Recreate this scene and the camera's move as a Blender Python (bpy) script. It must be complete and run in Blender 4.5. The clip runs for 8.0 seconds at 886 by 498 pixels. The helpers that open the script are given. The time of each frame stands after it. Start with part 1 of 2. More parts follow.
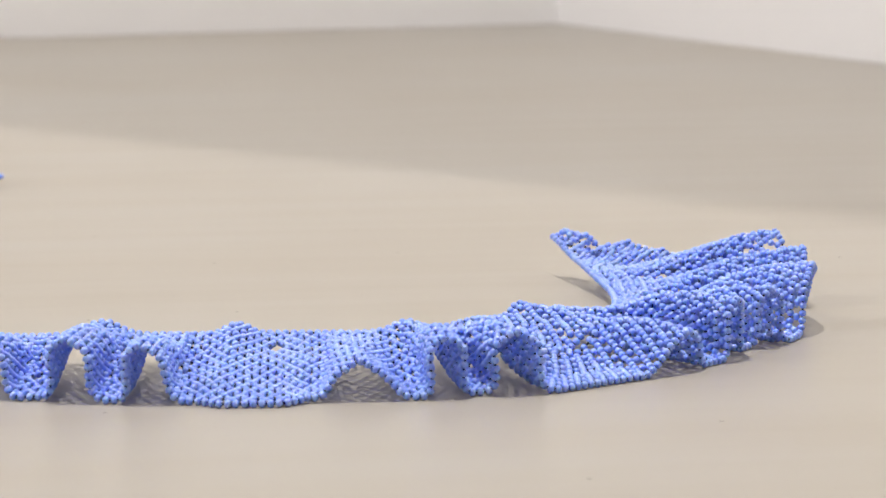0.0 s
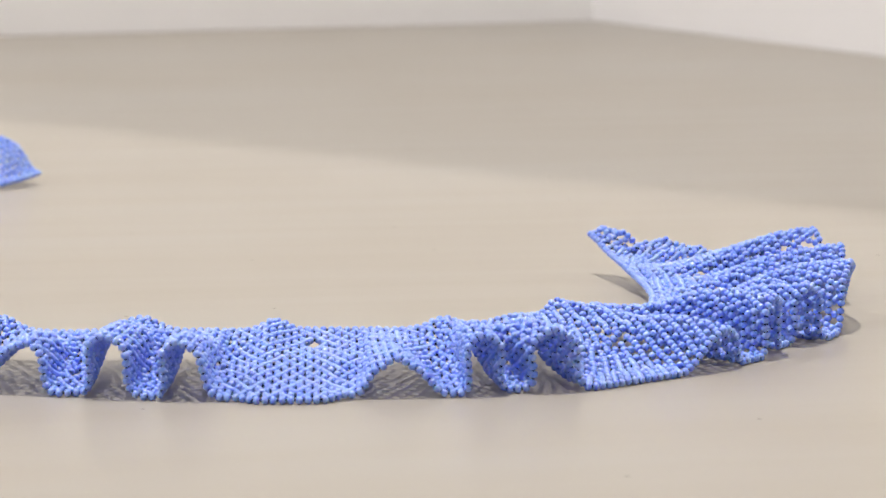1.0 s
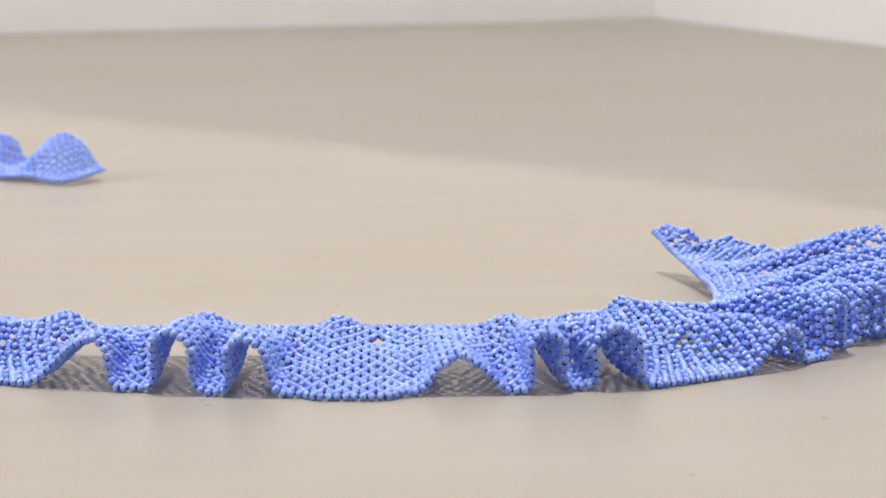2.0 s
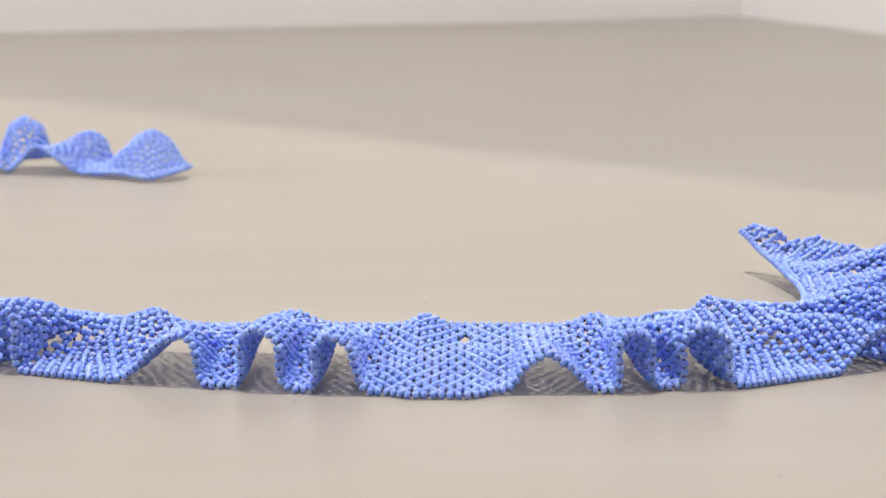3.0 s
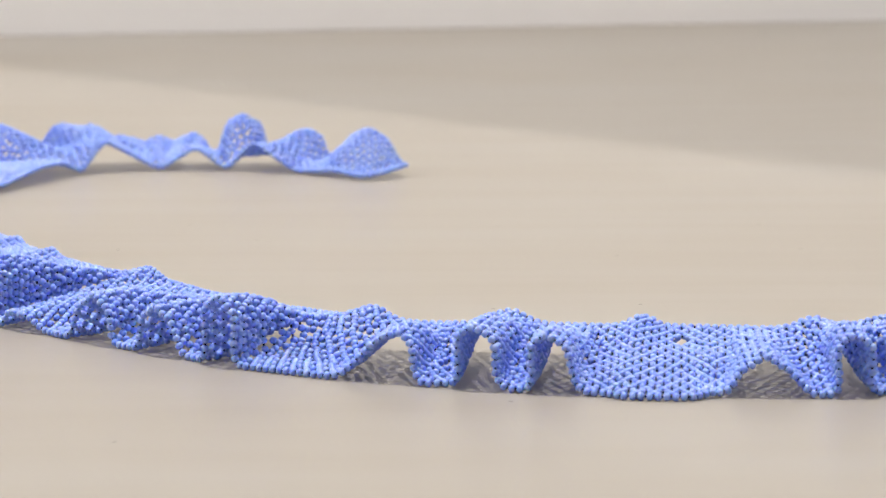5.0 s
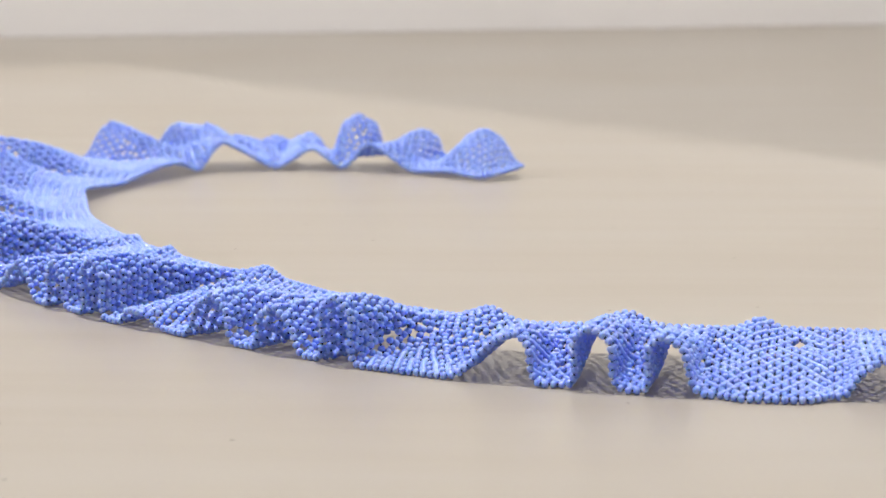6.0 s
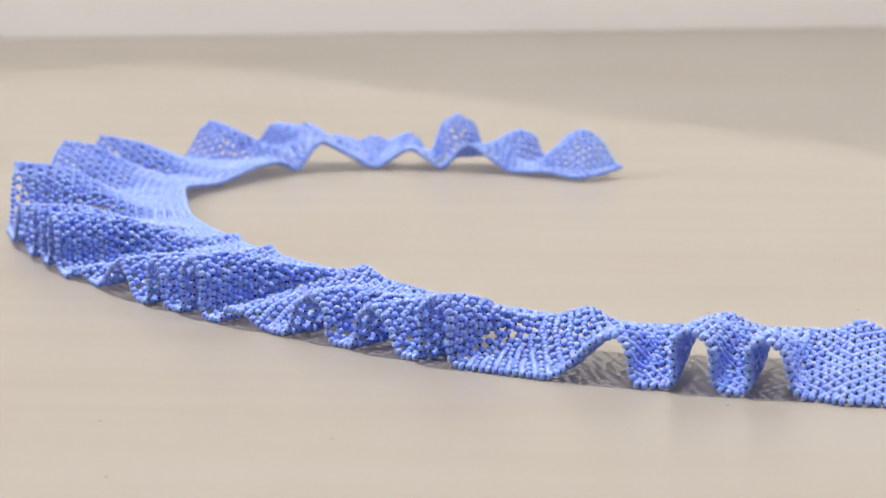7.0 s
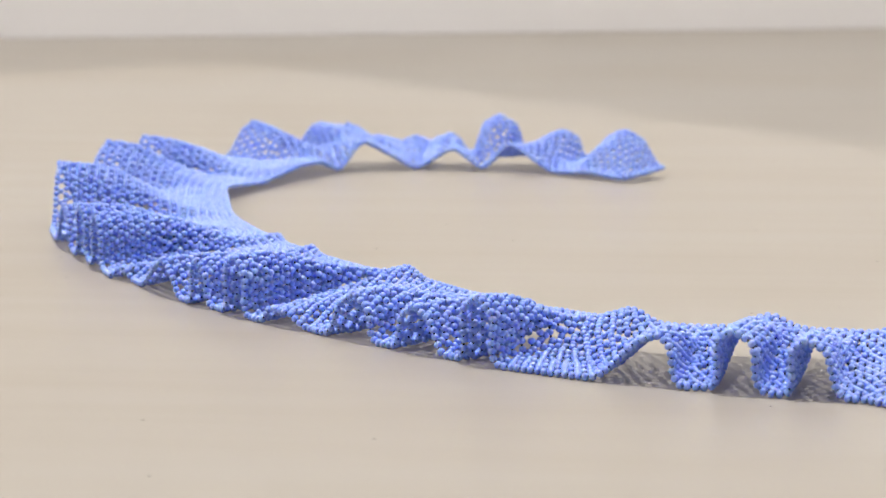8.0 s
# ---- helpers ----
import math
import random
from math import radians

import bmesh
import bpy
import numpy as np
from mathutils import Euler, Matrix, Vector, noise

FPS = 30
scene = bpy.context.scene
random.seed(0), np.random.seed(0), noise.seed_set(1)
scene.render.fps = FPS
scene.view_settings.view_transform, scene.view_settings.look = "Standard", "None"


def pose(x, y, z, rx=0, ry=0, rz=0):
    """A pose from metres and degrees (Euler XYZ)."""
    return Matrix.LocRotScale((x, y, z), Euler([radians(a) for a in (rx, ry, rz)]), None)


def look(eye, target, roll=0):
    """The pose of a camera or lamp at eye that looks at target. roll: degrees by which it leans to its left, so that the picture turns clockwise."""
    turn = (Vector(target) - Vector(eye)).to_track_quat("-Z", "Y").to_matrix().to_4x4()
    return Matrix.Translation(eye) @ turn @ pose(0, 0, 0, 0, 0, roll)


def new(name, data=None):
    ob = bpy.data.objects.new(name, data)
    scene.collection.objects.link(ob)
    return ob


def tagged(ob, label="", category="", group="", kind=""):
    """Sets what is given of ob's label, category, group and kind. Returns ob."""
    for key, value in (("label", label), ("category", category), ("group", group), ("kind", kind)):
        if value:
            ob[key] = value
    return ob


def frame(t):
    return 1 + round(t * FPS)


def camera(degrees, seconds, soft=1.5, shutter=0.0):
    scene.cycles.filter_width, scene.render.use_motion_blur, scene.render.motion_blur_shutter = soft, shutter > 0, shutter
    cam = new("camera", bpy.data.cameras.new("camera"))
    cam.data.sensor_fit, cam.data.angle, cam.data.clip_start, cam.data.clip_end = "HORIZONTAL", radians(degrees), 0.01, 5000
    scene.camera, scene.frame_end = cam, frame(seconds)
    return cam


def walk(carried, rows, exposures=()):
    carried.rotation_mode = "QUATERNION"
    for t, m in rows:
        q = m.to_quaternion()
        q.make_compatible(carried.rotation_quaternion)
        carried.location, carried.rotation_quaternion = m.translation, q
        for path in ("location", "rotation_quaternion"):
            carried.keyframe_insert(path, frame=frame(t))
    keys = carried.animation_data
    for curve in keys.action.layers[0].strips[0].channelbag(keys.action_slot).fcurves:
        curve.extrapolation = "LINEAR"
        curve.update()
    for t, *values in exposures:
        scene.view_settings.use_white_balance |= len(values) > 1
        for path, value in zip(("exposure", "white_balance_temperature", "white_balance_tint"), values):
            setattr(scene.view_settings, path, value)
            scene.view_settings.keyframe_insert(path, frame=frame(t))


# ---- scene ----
# ---- camera and its walk: a long lens panning on a pivot a little behind it ----
cam = camera(19.3, 8.0, soft=1.5)
cam.data.dof.use_dof = True
cam.data.dof.focus_distance = 0.71
cam.data.dof.aperture_fstop = 30.0
EYE, ARM = 0.126, 0.0313
# seconds, pan to the right, tilt down, roll (degrees)
PAN = [
    (0.0, 7.245, 8.189, -0.252),
    (0.5, 6.931, 8.209, -0.262),
    (1.0, 6.450, 8.251, -0.262),
    (1.5, 5.862, 8.279, -0.244),
    (3.0, 3.237, 8.329, -0.249),
    (3.5, 2.320, 8.327, -0.255),
    (4.0, 1.377, 8.329, -0.262),
    (4.5, 0.000, 8.320, -0.246),
    (6.0, -3.860, 8.286, -0.215),
    (6.5, -5.027, 8.274, -0.208),
    (7.0, -5.975, 8.268, -0.208),
    (7.5, -6.564, 8.265, -0.196),
    (8.0, -6.876, 8.263, -0.198),
]


def panned(pan, tilt, roll):
    a = radians(pan)
    return pose(ARM * math.sin(a), ARM * math.cos(a) - ARM, EYE, 90 - tilt, 0, -pan) @ pose(0, 0, 0, 0, 0, roll)


walk(cam, [(t, panned(p, d, r)) for t, p, d, r in PAN])

# ---- light: an added unseen fill lamp, a spot above the table, and a second spot shining through an opening in the ceiling ----
world = bpy.data.worlds.new("dim_surroundings")
world.use_nodes = True
scene.world = world
back = world.node_tree.nodes["Background"]
back.inputs["Color"].default_value = (1.0, 0.97, 0.94, 1)
back.inputs["Strength"].default_value = 0.03
scene.view_settings.exposure = 0.0
ROOM_TOP = 2.2


def spot_lamp(name, at, aim, energy, color, radius, degrees):
    data = bpy.data.lights.new(name, "SPOT")
    data.energy, data.color, data.shadow_soft_size = energy, color, radius
    data.spot_size, data.spot_blend = radians(degrees), 0.5
    ob = new(name, data)
    ob.matrix_world = look(at, aim)
    return ob


spot_lamp("ceiling_spot", (-0.05, 0.95, 2.1), (-0.03, 0.85, 0.0), 98, (1.0, 0.955, 0.90), 0.025, 130)
HIGH_LAMP = Vector((-0.08, 0.88, 3.4))
# unseen above the ceiling, whose added opening cuts its light to a corner
spot_lamp("recessed_spot", HIGH_LAMP, (-0.1, 0.75, 0.0), 190, (1.0, 0.93, 0.85), 0.014, 60)
# unseen area lamp, added as soft fill and aimed to brighten the side wall
fill_data = bpy.data.lights.new("fill_lamp", "AREA")
fill_data.shape, fill_data.size, fill_data.size_y = "RECTANGLE", 1.8, 1.2
fill_data.energy, fill_data.color = 82, (1.0, 0.965, 0.96)
fill = new("fill_lamp", fill_data)
fill.matrix_world = look((-2.8, 0.6, ROOM_TOP - 0.05), (0.6, 1.4, 0.2))


# ---- materials ----
def material(name):
    m = bpy.data.materials.new(name)
    m.use_nodes = True
    return m, m.node_tree.nodes, m.node_tree.links, m.node_tree.nodes["Principled BSDF"]


def ramp(nodes, stops):
    r = nodes.new("ShaderNodeValToRGB")
    e = r.color_ramp.elements
    e[0].position, e[0].color = stops[0][0], (*stops[0][1], 1)
    e[1].position, e[1].color = stops[-1][0], (*stops[-1][1], 1)
    for p, c in stops[1:-1]:
        e.new(p).color = (*c, 1)
    return r


def noise_node(nodes, links, coord, scale, detail, stretch=(1, 1, 1), turn=0.0):
    mp = nodes.new("ShaderNodeMapping")
    mp.inputs["Scale"].default_value = stretch
    mp.inputs["Rotation"].default_value = (0, 0, turn)
    links.new(coord, mp.inputs["Vector"])
    n = nodes.new("ShaderNodeTexNoise")
    n.inputs["Scale"].default_value, n.inputs["Detail"].default_value = scale, detail
    links.new(mp.outputs["Vector"], n.inputs["Vector"])
    return n


def bead_material():
    m, nodes, links, b = material("blue_glass_bead")
    geo = nodes.new("ShaderNodeNewGeometry")
    info = nodes.new("ShaderNodeObjectInfo")
    add = nodes.new("ShaderNodeMath")
    add.operation = "ADD"
    links.new(geo.outputs["Random Per Island"], add.inputs[0])
    links.new(info.outputs["Random"], add.inputs[1])
    wrap = nodes.new("ShaderNodeMath")
    wrap.operation = "FRACT"
    links.new(add.outputs[0], wrap.inputs[0])
    r = ramp(nodes, [(0.0, (0.208, 0.332, 0.94)), (0.5, (0.248, 0.376, 0.96)), (1.0, (0.298, 0.430, 0.975))])
    links.new(wrap.outputs[0], r.inputs["Fac"])
    links.new(r.outputs["Color"], b.inputs["Base Color"])
    b.inputs["Roughness"].default_value = 0.45
    b.inputs["Specular IOR Level"].default_value = 0.15
    b.inputs["Subsurface Weight"].default_value = 0.7
    b.inputs["Subsurface Radius"].default_value = (0.25, 0.45, 1.0)
    b.inputs["Subsurface Scale"].default_value = 0.0012
    b.inputs["Coat Weight"].default_value = 0.5
    b.inputs["Coat Roughness"].default_value = 0.25
    b.inputs["Coat IOR"].default_value = 2.2
    return m


def thread_material():
    m, nodes, links, b = material("navy_thread")
    b.inputs["Base Color"].default_value = (0.012, 0.014, 0.05, 1)
    b.inputs["Roughness"].default_value = 0.8
    return m


def table_material():
    m, nodes, links, b = material("pale_limed_laminate")
    co = nodes.new("ShaderNodeTexCoord").outputs["Object"]
    grain = noise_node(nodes, links, co, 9.0, 6.0, (0.55, 5.0, 1), -0.22)
    cloud = noise_node(nodes, links, co, 2.6, 3.0)
    mix = nodes.new("ShaderNodeMix")
    mix.data_type = "FLOAT"
    mix.inputs["Factor"].default_value = 0.62
    links.new(grain.outputs["Fac"], mix.inputs["A"])
    links.new(cloud.outputs["Fac"], mix.inputs["B"])
    r = ramp(nodes, [(0.30, (0.314, 0.279, 0.226)), (0.5, (0.344, 0.317, 0.272)), (0.70, (0.362, 0.344, 0.311))])
    links.new(mix.outputs["Result"], r.inputs["Fac"])
    speck = nodes.new("ShaderNodeTexVoronoi")
    speck.voronoi_dimensions = "2D"
    speck.inputs["Scale"].default_value = 11.0
    links.new(co, speck.inputs["Vector"])
    spot = ramp(nodes, [(0.004, (0.35, 0.31, 0.26)), (0.007, (1, 1, 1))])
    links.new(speck.outputs["Distance"], spot.inputs["Fac"])
    mul = nodes.new("ShaderNodeMix")
    mul.data_type, mul.blend_type = "RGBA", "MULTIPLY"
    mul.inputs["Factor"].default_value = 1.0
    links.new(r.outputs["Color"], mul.inputs["A"])
    links.new(spot.outputs["Color"], mul.inputs["B"])
    links.new(mul.outputs["Result"], b.inputs["Base Color"])
    b.inputs["Roughness"].default_value = 0.38
    b.inputs["Specular IOR Level"].default_value = 0.42
    fine = noise_node(nodes, links, co, 900.0, 2.0)
    bump = nodes.new("ShaderNodeBump")
    bump.inputs["Strength"].default_value, bump.inputs["Distance"].default_value = 0.08, 0.0004
    links.new(fine.outputs["Fac"], bump.inputs["Height"])
    links.new(bump.outputs["Normal"], b.inputs["Normal"])
    return m


def wall_material(name, tint):
    m, nodes, links, b = material(name)
    co = nodes.new("ShaderNodeTexCoord").outputs["Object"]
    n = noise_node(nodes, links, co, 3.0, 4.0)
    r = ramp(nodes, [(0.3, tuple(c * 0.97 for c in tint)), (0.7, tint)])
    links.new(n.outputs["Fac"], r.inputs["Fac"])
    links.new(r.outputs["Color"], b.inputs["Base Color"])
    b.inputs["Roughness"].default_value = 0.6
    return m


BEAD, THREAD, TABLE = bead_material(), thread_material(), table_material()
WALL = wall_material("white_wall_paint", (0.85, 0.84, 0.84))


# ---- the place: a table top against two white walls, under an unseen ceiling ----
def slab(name, corners, low, high, mat, label, category, bevel=0.0):
    bm = bmesh.new()
    lower = [bm.verts.new((x, y, low)) for x, y in corners]
    upper = [bm.verts.new((x, y, high)) for x, y in corners]
    bm.faces.new(upper)
    bm.faces.new(lower[::-1])
    n = len(corners)
    for i in range(n):
        bm.faces.new((lower[i], lower[(i + 1) % n], upper[(i + 1) % n], upper[i]))
    bmesh.ops.recalc_face_normals(bm, faces=bm.faces)
    if bevel:
        bmesh.ops.bevel(bm, geom=[e for e in bm.edges], offset=bevel, segments=2, affect="EDGES")
    me = bpy.data.meshes.new(name)
    bm.to_mesh(me)
    bm.free()
    me.materials.append(mat)
    return tagged(new(name, me), label, category, kind="structure")


CORNER = Vector((0.38, 2.19))
ALONG = Vector((0.968, 0.250)).normalized()      # along the back wall, towards the corner
DOWN = Vector((ALONG.y, -ALONG.x))               # along the side wall, from the corner


def spot_at(a, d):
    p = CORNER + ALONG * a + DOWN * d
    return (p.x, p.y)


def block(name, a0, a1, d0, d1, low, high, mat, label, category, bevel=0.0):
    return slab(name, [spot_at(a0, d0), spot_at(a1, d0), spot_at(a1, d1), spot_at(a0, d1)], low, high, mat, label, category, bevel)


block("table_top", -2.6, 0.0, 0.0, 3.2, -0.04, 0.0, TABLE, "pale beige limed laminate table top with soft grain", "table top")
block("wall_back", -4.05, 0.05, -0.05, -0.0015, -0.8, ROOM_TOP, WALL, "plain matt white painted back wall", "wall")
block("wall_side", 0.0015, 0.05, -0.0015, 5.0, -0.8, ROOM_TOP, WALL, "plain matt white painted side wall", "wall")
block("wall_left", -4.05, -4.0, 0.0, 5.0, -0.8, ROOM_TOP, WALL, "plain matt white painted wall", "wall")
block("wall_front", -4.05, 0.05, 5.0, 5.05, -0.8, ROOM_TOP, WALL, "plain matt white painted wall", "wall")
block("floor", -4.05, 0.05, -0.05, 5.05, -0.85, -0.8, WALL, "plain pale painted floor", "floor")


def ceiling_with_opening():
    # made-up opening, projected from the area of table that should be lit
    k = Vector((-0.346, 1.705))
    a, b = Vector((0.62, -0.785)) * 2.2, Vector((-0.785, -0.62)) * 2.0
    lit = [k, k + a, k + a + b, k + b]
    share = (HIGH_LAMP.z - ROOM_TOP) / HIGH_LAMP.z
    hole = [HIGH_LAMP.xy + (p - HIGH_LAMP.xy) * share for p in lit]
    rim = [Vector(spot_at(0.05, -0.05)), Vector(spot_at(0.05, 5.05)), Vector(spot_at(-4.05, 5.05)), Vector(spot_at(-4.05, -0.05))]
    bm = bmesh.new()
    low = [[bm.verts.new((p.x, p.y, z)) for p in ring] for z in (ROOM_TOP + 0.002, ROOM_TOP + 0.03) for ring in (rim, hole)]
    for i in range(4):
        j = (i + 1) % 4
        bm.faces.new((low[0][i], low[0][j], low[1][j], low[1][i]))
        bm.faces.new((low[2][i], low[2][j], low[3][j], low[3][i]))
        bm.faces.new((low[1][i], low[1][j], low[3][j], low[3][i]))
        bm.faces.new((low[0][i], low[0][j], low[2][j], low[2][i]))
    bmesh.ops.recalc_face_normals(bm, faces=bm.faces)
    me = bpy.data.meshes.new("ceiling")
    bm.to_mesh(me)
    bm.free()
    me.materials.append(WALL)
    tagged(new("ceiling", me), "plain white unseen ceiling, its opening added to shape the lamp's light", "ceiling", kind="structure")


ceiling_with_opening()


# ---- the beaded collar (millimetres along its inner edge) ----
MM = 0.001
BEAD_PITCH = 2.06
INNER_PLAN = [
    (141, 802), (144, 789), (148, 760), (148, 737), (142, 716), (126, 696), (108, 680), (91, 669), (69, 667),
    (47, 670), (-4, 674), (-31, 678), (-54, 695), (-75, 714), (-97, 740), (-121, 768), (-144, 801), (-166, 849),
    (-188, 905), (-200, 952), (-206, 984), (-199, 1018), (-188, 1052), (-168, 1083), (-138, 1090), (-103, 1084), (-72, 1066),
    (-56, 1052), (-39, 1072),
]
# along, height of the inner edge
INNER_LIFT = [
    (0, 13), (13, 9), (42, 5), (66, 3.5), (87, 3), (113, 5.5), (137, 8), (157, 8), (181, 7.5),
    (202, 7.5), (227, 7.5), (253, 7.5), (281, 7.5), (310, 7.5), (338, 7), (372, 8), (409, 7.5), (449, 7.5),
    (502, 5.5), (562, 4), (610, 4), (642, 5.5), (662, 4), (679, 3), (700, 5), (712, 6.4), (727, 6.6),
    (738, 1.5), (751, 14), (774, 0.5), (789.5, 10.5), (803, 0.5), (814, 13), (835, 1.5), (855, 3), (875, 2),
    (880, 3), (901, 5),
]
# along, half width, height of small peaks on the inner edge
INNER_PEAKS = [
    (117, 5, 2.5), (133, 5, 4), (170, 5, 2.5), (214, 4, 2.5), (249, 6, 3.6), (335, 8, 1.5), (150, 8, 1.5), (286, 6, 3.5), (383, 6, 3), (443, 5, 2), (481, 5, 2),
]
# each crest and trough of the ruffled outer edge: where it begins and ends along, reach, height, lean of the fold's root, how far the fold carries inwards
TAIL_FOLDS = [
    (2, 4, 3, 14.5, -2, 0.5), (10, 11.5, 6, 14, -2, 0.5), (12.5, 13.5, 13, 8, 0, 0.5), (18, 21, 17, 12, 0, 0.5), (24, 26, 26, 10, 0, 0.5),
    (27.5, 29, 38, 5, 0, 0.8),
]
SIDE_FOLDS = [
    (35, 38, 57.9, 16, 0, 0.1), (45, 48, 59, 4, 0, 0.8), (58, 62, 56.2, 15, 0, 0.15), (67, 70.5, 53.5, 3, 0, 0.8), (81, 87, 57, 16, 0, 0.3),
    (92, 96, 57, 1, 0, 0.8), (99, 102, 54.5, 14.5, 0, 0.35), (104.5, 108, 51.5, 1, 0, 0.8), (113.5, 117, 56, 14.5, 0, 0.7),
]
FRONT_FOLDS = [
    (120, 126, 56, 1, 0, 0.8), (130.5, 133.5, 56.2, 9.5, 3, 0.6), (143, 157.5, 55, 1, 0, 0.8), (160.3, 163, 52.3, 14, 4, 0.4), (165.2, 166.7, 51, 1, 0, 0.8),
    (169.3, 171.7, 52.2, 13.8, -4, 0.5), (173.2, 175.4, 52.8, 1, -2, 0.8), (180.5, 186, 51.8, 7.4, 4, 0.3), (191.5, 193, 54, 1.3, 0, 0.8), (199, 217, 59.5, 1, 0, 0.8), (222.5, 225.8, 55.5, 1, 0, 0.8), (234.3, 238, 53.2, 13.2, -5, 0),
    (241.3, 244.8, 52.7, 1, -4, 0.8), (251.8, 255.4, 50, 14.4, -7, 0.4), (259.2, 264, 47.5, 1, 0, 0.8),
]
MIDDLE_FOLDS = [
    (268.3, 270, 43.2, 12, -4, 0.2), (279, 294.5, 43.3, 1, 0, 0.8), (297.8, 302.5, 43.6, 16, -1, 0.3), (307, 310.5, 43.2, 1, -2, 0.8), (318.5, 323.5, 44, 11, -7, 0.5),
    (328.7, 333.5, 44.4, 1, -3, 0.8), (338.5, 344.5, 45.2, 11, -7, 0.6), (351.5, 359, 47.8, 1, -2, 0.8), (367.5, 375, 51, 4.8, 0, 0.8), (380, 386, 52, 1, 0, 0.8),
    (391.2, 396.5, 51.8, 15.4, -5, 0.6), (400.3, 405.5, 52, 1, -2, 0.8), (411.5, 414, 53.2, 12.8, -4, 0.6), (416.8, 421.5, 53.6, 1, -2, 0.8), (430, 434.5, 53.8, 9.4, 0, 0.5),
    (447, 454, 54.4, 1, 0, 0.8),
]
CURVE_FOLDS = [
    (457.5, 460, 56.5, 3.8, 0, 0.8), (463, 473, 59, 1, 0, 0.8), (480.5, 484.5, 59.5, 16.5, 0, 0.2), (489.5, 493.5, 60.2, 1, 0, 0.8), (500.5, 505, 61.2, 16.5, 0, 0.2),
    (511.5, 517, 62, 1, 0, 0.8), (525, 531, 63.2, 13, 0, 0.2), (545, 566, 64, 1, 0, 0.8), (579.2, 587.2, 60.6, 20, 0, 0.25), (622.6, 637.8, 55.5, 4, 0, 0.55),
    (654.1, 658.9, 55.2, 18, 0, 0.3), (669.4, 675, 54.3, 5, 0, 0.55), (683.5, 688.7, 57.4, 17, 0, 0.4), (709.8, 718.3, 60.5, 4, 0, 0.55),
]
FAR_FOLDS = [
    (725.2, 730, 58, 4, 0, 0.55), (738.5, 740.9, 56.5, 17, 0, 0.55), (746, 748.1, 50.9, 7, 0, 0.55), (750.1, 751.2, 39.5, 17, 0, 0.55), (755.8, 757.3, 36.1, 16, 0, 0.55),
    (762.2, 764.3, 32.2, 11, 0, 0.55),
]
END_FOLDS = [
    (770, 777, 37.2, 8.5, 0, 0.6), (783, 787, 24.1, 12, 0, 0.5), (790.6, 794, 31.5, 5, 0, 0.5), (798.5, 804.5, 29.5, 19, 0, 0.7), (810.9, 813.5, 36, 5, 0, 0.5),
    (818, 826, 35.4, 12.5, 0, 0.7), (831, 834, 33, 5, 0, 0.5), (847, 859, 25, 15.5, 0, 0.7),
    (899, 901, 1.2, 5, 0, 0.5),
]

# gaps in the net: place and radius
GAPS = [
    (44.5, 656.8, 5.7, 2.6), (48.7, 653.7, 5.5, 1.3), (52.2, 651.9, 5.4, 1.3), (19.4, 640.9, 4, 2), (-60.8, 661.5, 7.6, 2),
    (-28.5, 638.1, 12.1, 1.5), (-37, 664.6, 6.7, 1.5), (-129.8, 731.9, 12.1, 1.5), (-96.2, 695.1, 12.2, 2.2), (-95, 693.8, 11.2, 1.3),
    (123.2, 653.7, 5.9, 1.3), (-16.3, 644.4, 2.3, 1.3), (142, 798.1, 11.8, 1.2), (145.1, 792.7, 11, 1.2), (151.1, 783.2, 9.7, 1.3),
    (165.5, 767.4, 7.8, 1.3), (202.6, 766.4, 12.5, 1.4),
]


def glide(points, steps):
    """A smooth curve through points (an array), with so many steps between each two."""
    p = np.asarray(points, float)
    p = np.vstack([2 * p[0] - p[1], p, 2 * p[-1] - p[-2]])
    u = np.linspace(0, 1, steps, endpoint=False)[:, None]
    out = []
    for a, b, c, d in zip(p[:-3], p[1:-2], p[2:-1], p[3:]):
        out.append(0.5 * (2 * b + (c - a) * u + (2 * a - 5 * b + 4 * c - d) * u ** 2 + (3 * b - a - 3 * c + d) * u ** 3))
    return np.vstack(out + [p[-2:-1]])


def lengths(p):
    return np.concatenate([[0], np.cumsum(np.linalg.norm(np.diff(p, axis=0), axis=1))])


def inner_edge():
    p = glide(INNER_PLAN, 40)
    run = lengths(p)
    along = np.arange(0, run[-1], 0.5)
    p = np.stack([np.interp(along, run, p[:, i]) for i in (0, 1)], 1)
    way = np.gradient(p, axis=0)
    way /= np.linalg.norm(way, axis=1)[:, None]
    kernel = np.hanning(23) / np.hanning(23).sum()
    lift = np.interp(along, *np.array(INNER_LIFT, float).T)
    lift = np.convolve(np.pad(lift, 11, mode="edge"), kernel, "valid")
    for s, w, h in INNER_PEAKS:
        lift = lift + h * np.exp(-((along - s) / w) ** 2)
    out = np.stack([-way[:, 1], way[:, 0]], 1)
    soft = np.hanning(101) / np.hanning(101).sum()
    out = np.stack([np.convolve(np.pad(out[:, i], 50, mode="edge"), soft, "valid") for i in (0, 1)], 1)
    out /= np.linalg.norm(out, axis=1)[:, None]
    return along, p, out, lift


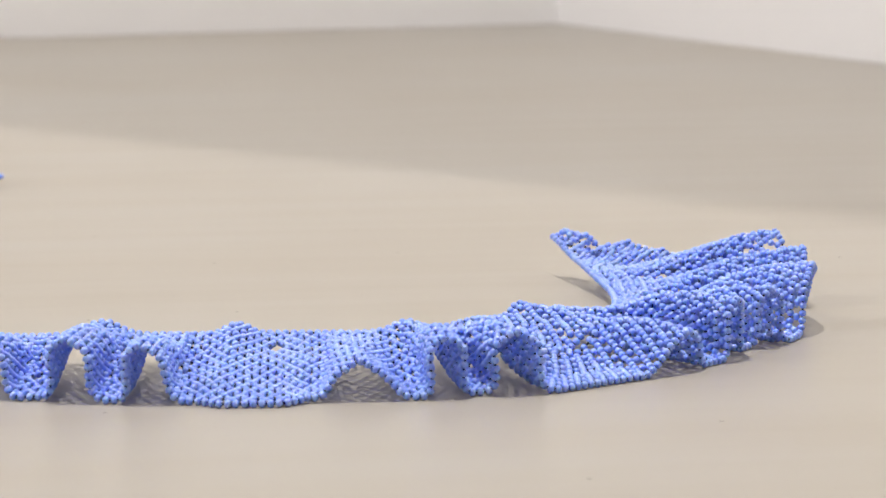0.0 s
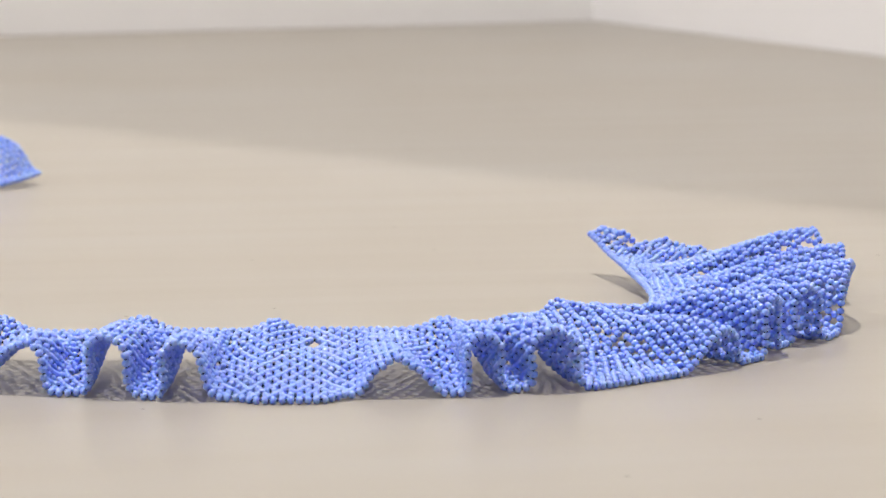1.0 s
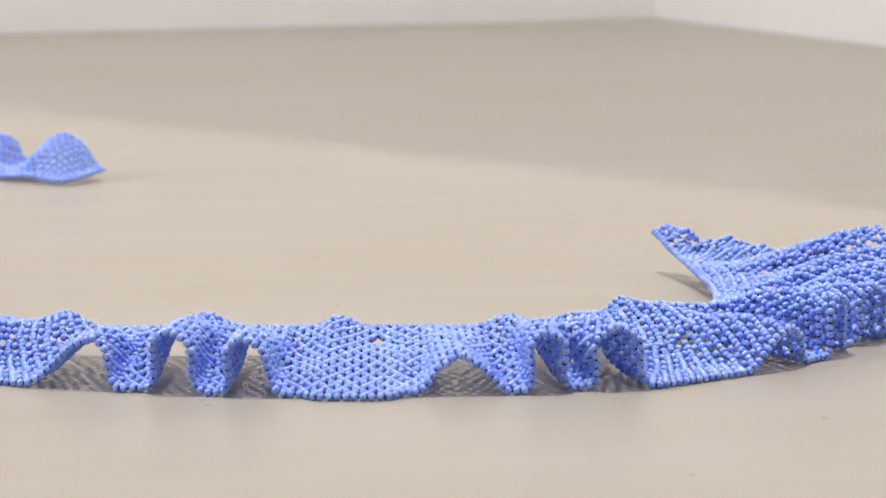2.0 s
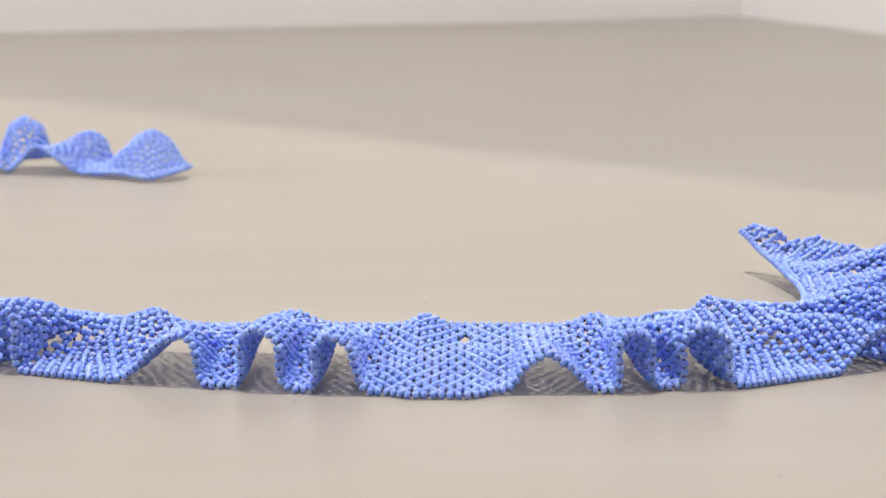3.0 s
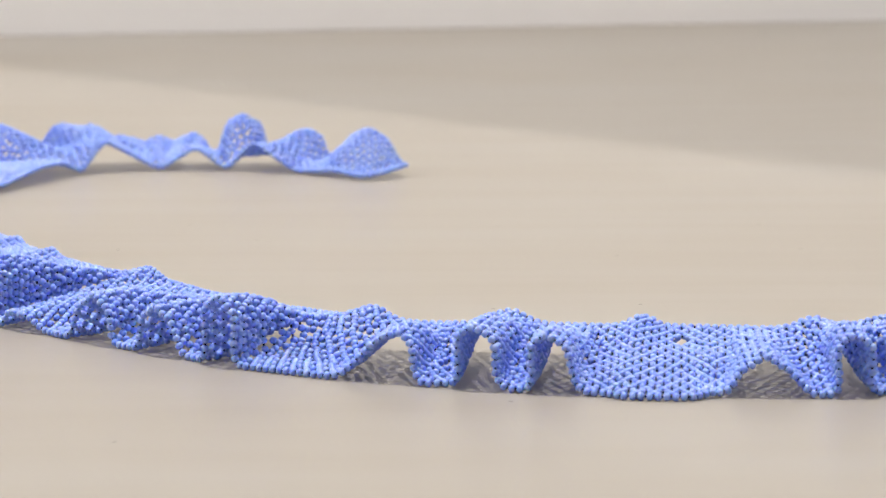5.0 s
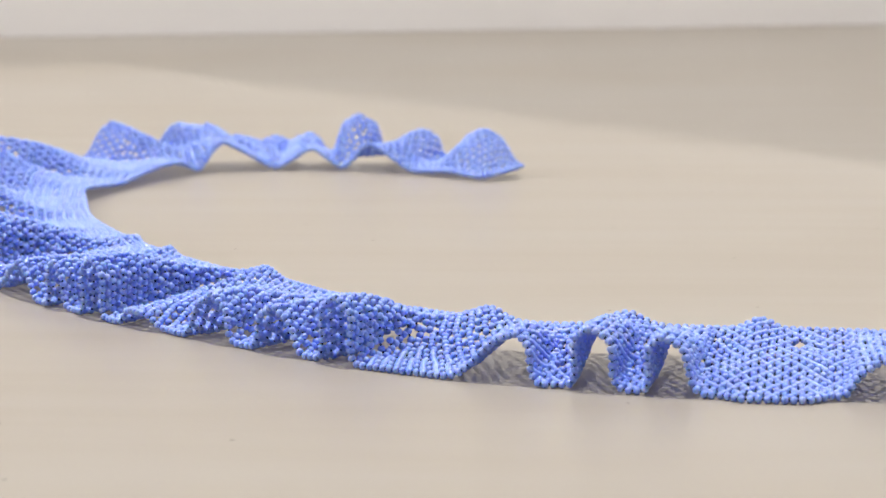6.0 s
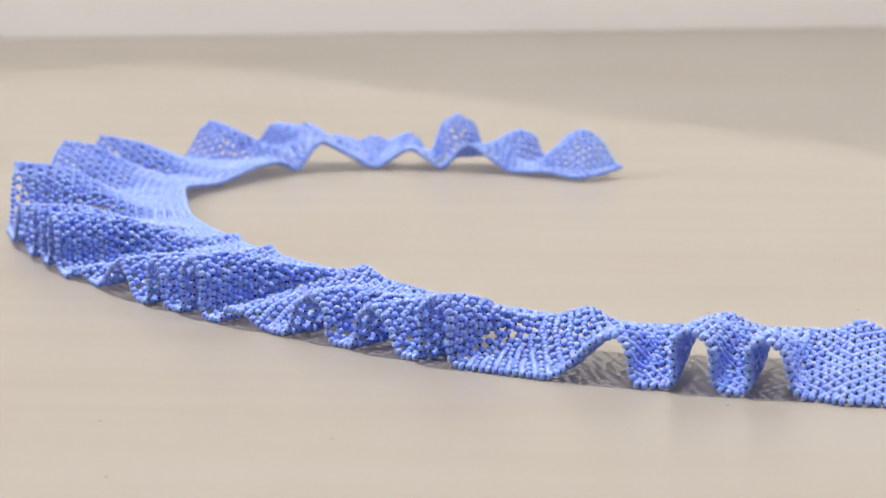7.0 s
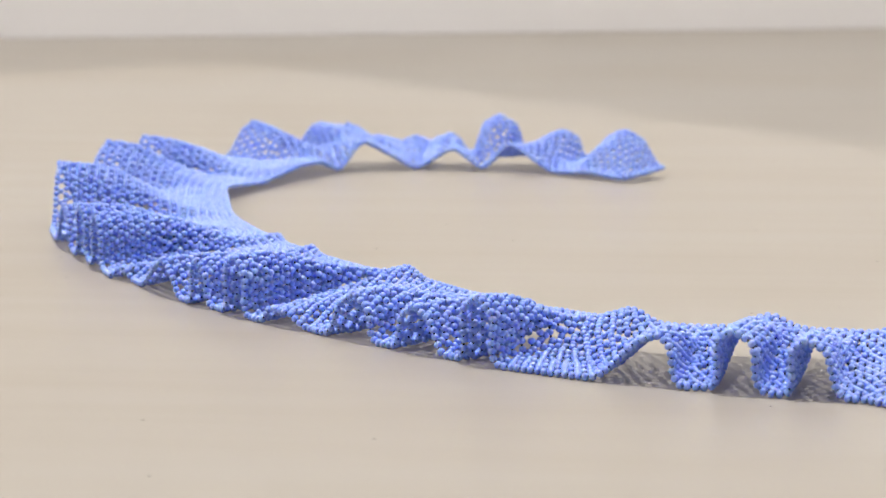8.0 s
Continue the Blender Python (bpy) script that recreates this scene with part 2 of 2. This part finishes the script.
def ruffle():
    """The outer and the inner end of every cross line of the band, in millimetres, and how far its fold carries inwards."""
    along, plan, out, lift = inner_edge()
    folds = np.array(TAIL_FOLDS + SIDE_FOLDS + FRONT_FOLDS + MIDDLE_FOLDS + CURVE_FOLDS + FAR_FOLDS + END_FOLDS, float)
    turn = np.repeat(folds[:, 1:], 2, axis=0)
    turn[0::2, 0] = folds[:, 0]
    place, reach, height, lean, carry = turn.T
    tips = np.stack([np.interp(place, along, plan[:, i]) + reach * np.interp(place, along, out[:, i]) for i in (0, 1)] + [height], 1)
    root = place.copy()
    for _ in range(5):
        root[1:-1] = 0.25 * root[:-2] + 0.5 * root[1:-1] + 0.25 * root[2:]
    root = np.maximum.accumulate(root + lean)
    t = np.linspace(0, 1, 30, endpoint=False)
    outer, inner, carried = [], [], []
    for i in range(len(tips) - 1):
        a, b = tips[i], tips[i + 1]
        rise, apart = abs(b[2] - a[2]), np.linalg.norm(b[:2] - a[:2])
        k = min(max(1.15 * rise / max(apart, 1.0) - 0.9, 0.0), 1.75)
        g = t + k * np.sin(2 * np.pi * t) / (2 * np.pi)
        z = a[2] + (b[2] - a[2]) * (1 - np.cos(np.pi * t)) / 2
        if i % 2 == 0 and a[2] > 6:
            z = z + 0.3 * min(apart, 8) * np.sin(np.pi * t)
        outer.append(np.stack([a[0] + (b[0] - a[0]) * g, a[1] + (b[1] - a[1]) * g, z], 1))
        inner.append(root[i] + (root[i + 1] - root[i]) * t)
        carried.append(carry[i] + (carry[i + 1] - carry[i]) * t)
    outer, inner, carried = np.vstack(outer), np.concatenate(inner), np.concatenate(carried)
    kernel = np.hanning(13) / np.hanning(13).sum()
    outer = np.stack([np.convolve(np.pad(outer[:, i], 6, mode="edge"), kernel, "valid") for i in range(3)], 1)
    base = np.stack([np.interp(inner, along, plan[:, 0]), np.interp(inner, along, plan[:, 1]), np.interp(inner, along, lift)], 1)
    return outer, base, carried


OUTER, INNER, CARRY = ruffle()
ROW_PITCH = 1.70


def mean_lift(span=241):
    """The height of the outer edge with its ruffles evened out."""
    kernel = np.hanning(span) / np.hanning(span).sum()
    return np.convolve(np.pad(OUTER[:, 2], span // 2, mode="edge"), kernel, "valid")


MEAN_LIFT = mean_lift()
CROSS_LINES = len(OUTER)


def across(v):
    """The line along the band at v (0: outer edge, 1: inner edge), one value or one for each cross line."""
    v = np.broadcast_to(np.clip(v, 0, 1), CROSS_LINES)
    p = OUTER + (INNER - OUTER) * v[:, None]
    fade = np.clip((v - 0.15) / (0.6 + 0.36 * CARRY), 0, 1)
    fade = 1 - fade * fade * (3 - 2 * fade)
    flat = MEAN_LIFT + (INNER[:, 2] - MEAN_LIFT) * v
    step = np.arange(len(v))
    sway = 0.5 * np.sin(step * 0.021 + 7 * v) + 0.35 * np.sin(step * 0.047 - 9 * v + 2)
    p[:, 2] = flat + (OUTER[:, 2] - MEAN_LIFT) * fade + sway * np.sin(np.pi * v)
    p[:, 2] = np.maximum(p[:, 2], 1.0)
    return p


def cross_lengths():
    """How far each cross line has run at even steps from the outer to the inner edge."""
    lines = np.stack([across(v) for v in np.linspace(0, 1, 33)], 1)
    steps = np.linalg.norm(np.diff(lines, axis=1), axis=2)
    return np.concatenate([np.zeros((CROSS_LINES, 1)), np.cumsum(steps, axis=1)], 1)


CROSS_RUN = cross_lengths()


def band_width(span=61):
    kernel = np.hanning(span) / np.hanning(span).sum()
    return np.convolve(np.pad(np.maximum(CROSS_RUN[:, -1], 5.0), span // 2, mode="edge"), kernel, "valid")


WIDTH = band_width()


def row_share(k):
    """Where the row lies between the outer and the inner edge, on every cross line."""
    far = k * ROW_PITCH / WIDTH * CROSS_RUN[:, -1]
    grid = np.linspace(0, 1, CROSS_RUN.shape[1])
    v = np.array([np.interp(f, r, grid) for f, r in zip(far, CROSS_RUN)])
    return np.where(k * ROW_PITCH > WIDTH, 1.01, v)


def pick(u, line):
    step = np.arange(len(line))
    return np.stack([np.interp(u, step, line[:, i]) for i in range(3)], 1)


def even_out(s):
    """Adds or takes out pairs of beads where a row has become too loose or too tight, then spaces the row."""
    keep, i = [], 0
    while i < len(s):
        if i + 7 < len(s) and s[i + 6] - s[i] < 5.3 * BEAD_PITCH:
            keep += [s[i], s[i + 1], s[i + 2], s[i + 5]]
            i += 6
        elif i + 6 < len(s) and s[i + 5] - s[i] > 5.9 * BEAD_PITCH:
            keep += list(np.linspace(s[i], s[i + 5], 8)[:-1])
            i += 5
        else:
            keep.append(s[i])
            i += 1
    s = np.array(keep)
    for _ in range(30):
        s[1:-1] += 0.5 * (0.5 * (s[:-2] + s[2:]) - s[1:-1])
    return s


def bead_rows():
    """Places and axes of all beads: a net of six-bead rings, full rows with sparse rows between, and a full row as the inner edge."""
    rows, u = [], None
    step = np.arange(len(WIDTH), dtype=float)
    most = int(WIDTH.max() / ROW_PITCH)

    def add_row(k, u, along_row):
        v = row_share(k)
        line = across(v)
        u = u[np.interp(u, step, v) < 1 - 0.55 * ROW_PITCH / np.interp(u, step, WIDTH)]
        at = pick(u, line)
        whole = np.all([np.linalg.norm(at - g[:3], axis=1) > g[3] for g in GAPS], axis=0)
        u, at = u[whole], at[whole]
        if len(u):
            ahead = pick(u + 0.6, line) - pick(u - 0.6, line) if along_row else pick(u, across(v + 0.05)) - at
            rows.append((k, at, ahead + 1e-6))

    for k in range(0, most + 1, 2):
        run = lengths(across(row_share(k))) + step * 1e-5
        if u is None:
            s = np.arange(0, run[-1], BEAD_PITCH)
        else:
            s = even_out(np.interp(u, step, run))
        u = np.interp(s, run, step)
        add_row(k, u, True)
        middle = 0.5 * (u[:-1] + u[1:])
        add_row(k + 1, middle[(k // 2) % 2::2], False)
    line = across(1.0)
    run = lengths(line) + step * 1e-5
    u = np.interp(np.arange(0, run[-1], BEAD_PITCH), run, step)
    rows.append((most + 2 - most % 2, pick(u, line), pick(u + 0.6, line) - pick(u - 0.6, line) + 1e-6))
    return rows


def bead_shape(sides=10):
    """A rounded glass bead with a hole, its axis along z, in millimetres."""
    profile = [(0.30, 0.52), (0.38, 0.86), (0.74, 0.71), (0.98, 0.38), (1.07, 0.0), (0.98, -0.38), (0.74, -0.71), (0.38, -0.86), (0.30, -0.52)]
    verts = [(r * math.cos(2 * math.pi * i / sides), r * math.sin(2 * math.pi * i / sides), z) for r, z in profile for i in range(sides)]
    faces = [(a * sides + i, (a + 1) * sides + i, (a + 1) * sides + (i + 1) % sides, a * sides + (i + 1) % sides)
             for a in range(len(profile) - 1) for i in range(sides)]
    return np.array(verts), np.array(faces)


def frames_of(axes, rng):
    z = axes / np.maximum(np.linalg.norm(axes, axis=1), 1e-6)[:, None]
    z = z + rng.normal(0, 0.06, z.shape)
    z /= np.linalg.norm(z, axis=1)[:, None]
    x = np.cross(z, [0.31, 0.2, 0.93])
    x /= np.linalg.norm(x, axis=1)[:, None]
    return np.stack([x, np.cross(z, x), z], 2)


def joined(name, verts, faces, mat, smooth=True):
    me = bpy.data.meshes.new(name)
    me.vertices.add(len(verts))
    me.vertices.foreach_set("co", np.ascontiguousarray(verts, np.float32).ravel())
    n = faces.shape[1]
    me.loops.add(faces.size)
    me.loops.foreach_set("vertex_index", np.ascontiguousarray(faces, np.int32).ravel())
    me.polygons.add(len(faces))
    me.polygons.foreach_set("loop_start", np.arange(0, faces.size, n, dtype=np.int32))
    me.polygons.foreach_set("use_smooth", np.full(len(faces), smooth))
    me.update()
    me.validate()
    me.materials.append(mat)
    return me


def beaded_collar():
    rng = np.random.default_rng(4)
    shape, faces = bead_shape()
    collar = tagged(new("beaded_collar"), "ruffled open collar netted from cornflower blue glass beads on table", "collar")
    singles, places, turns, sizes = [], [], [], []
    for k, at, ahead in bead_rows():
        at = at + rng.normal(0, 0.05, at.shape)
        at[:, 2] = np.maximum(at[:, 2], 1.0)
        turn = frames_of(ahead, rng)
        size = rng.normal(1.0, 0.03, len(at))
        near = (at[:, 0] > 10) & (at[:, 0] < 60) & (at[:, 1] < 634) & (at[:, 1] > 600)
        for i in np.where(near)[0]:
            if len(singles) < 300:
                singles.append((at[i], turn[i], size[i]))
            else:
                near[i] = False
        places.append(at[~near]), turns.append(turn[~near]), sizes.append(size[~near])
    places, turns, sizes = np.vstack(places), np.vstack(turns), np.concatenate(sizes)
    verts = np.einsum("nij,vj->nvi", turns, shape) * sizes[:, None, None] + places[:, None, :]
    index = faces[None] + (np.arange(len(places)) * len(shape))[:, None, None]
    net = new("bead_netting", joined("bead_netting", verts.reshape(-1, 3) * MM, index.reshape(-1, 4), BEAD))
    net.parent = collar
    tagged(net, "netting of small shiny cornflower blue beads", kind="stuff")
    one = joined("bead", shape * MM, faces, BEAD)
    for at, turn, size in singles:
        ob = new("bead", one)
        ob.parent = collar
        m = Matrix(turn.tolist()).to_4x4() @ Matrix.Scale(float(size), 4)
        m.translation = Vector((at * MM).tolist())
        ob.matrix_basis = m
    # the thread through every full row
    tv, tf, base = [], [], 0
    for k, at, ahead in bead_rows():
        if k % 2:
            continue
        turn = frames_of(ahead, np.random.default_rng(k))
        ring = np.array([(math.cos(a), math.sin(a), 0) for a in (0, math.tau / 3, 2 * math.tau / 3)]) * 0.33
        v = np.einsum("nij,vj->nvi", turn, ring) + at[:, None, :]
        n = len(at)
        tv.append(v.reshape(-1, 3))
        near = np.linalg.norm(np.diff(at, axis=0), axis=1) < 4
        i = np.arange(n - 1)[near][:, None] * 3
        q = np.array([(a, (a + 1) % 3, 3 + (a + 1) % 3, 3 + a) for a in range(3)]).reshape(-1)
        tf.append((i + q[None]).reshape(-1, 4) + base)
        base += n * 3
    th = new("thread", joined("thread", np.vstack(tv) * MM, np.vstack(tf), THREAD))
    th.parent = collar
    tagged(th, "dark navy beading thread")
    return collar


beaded_collar()
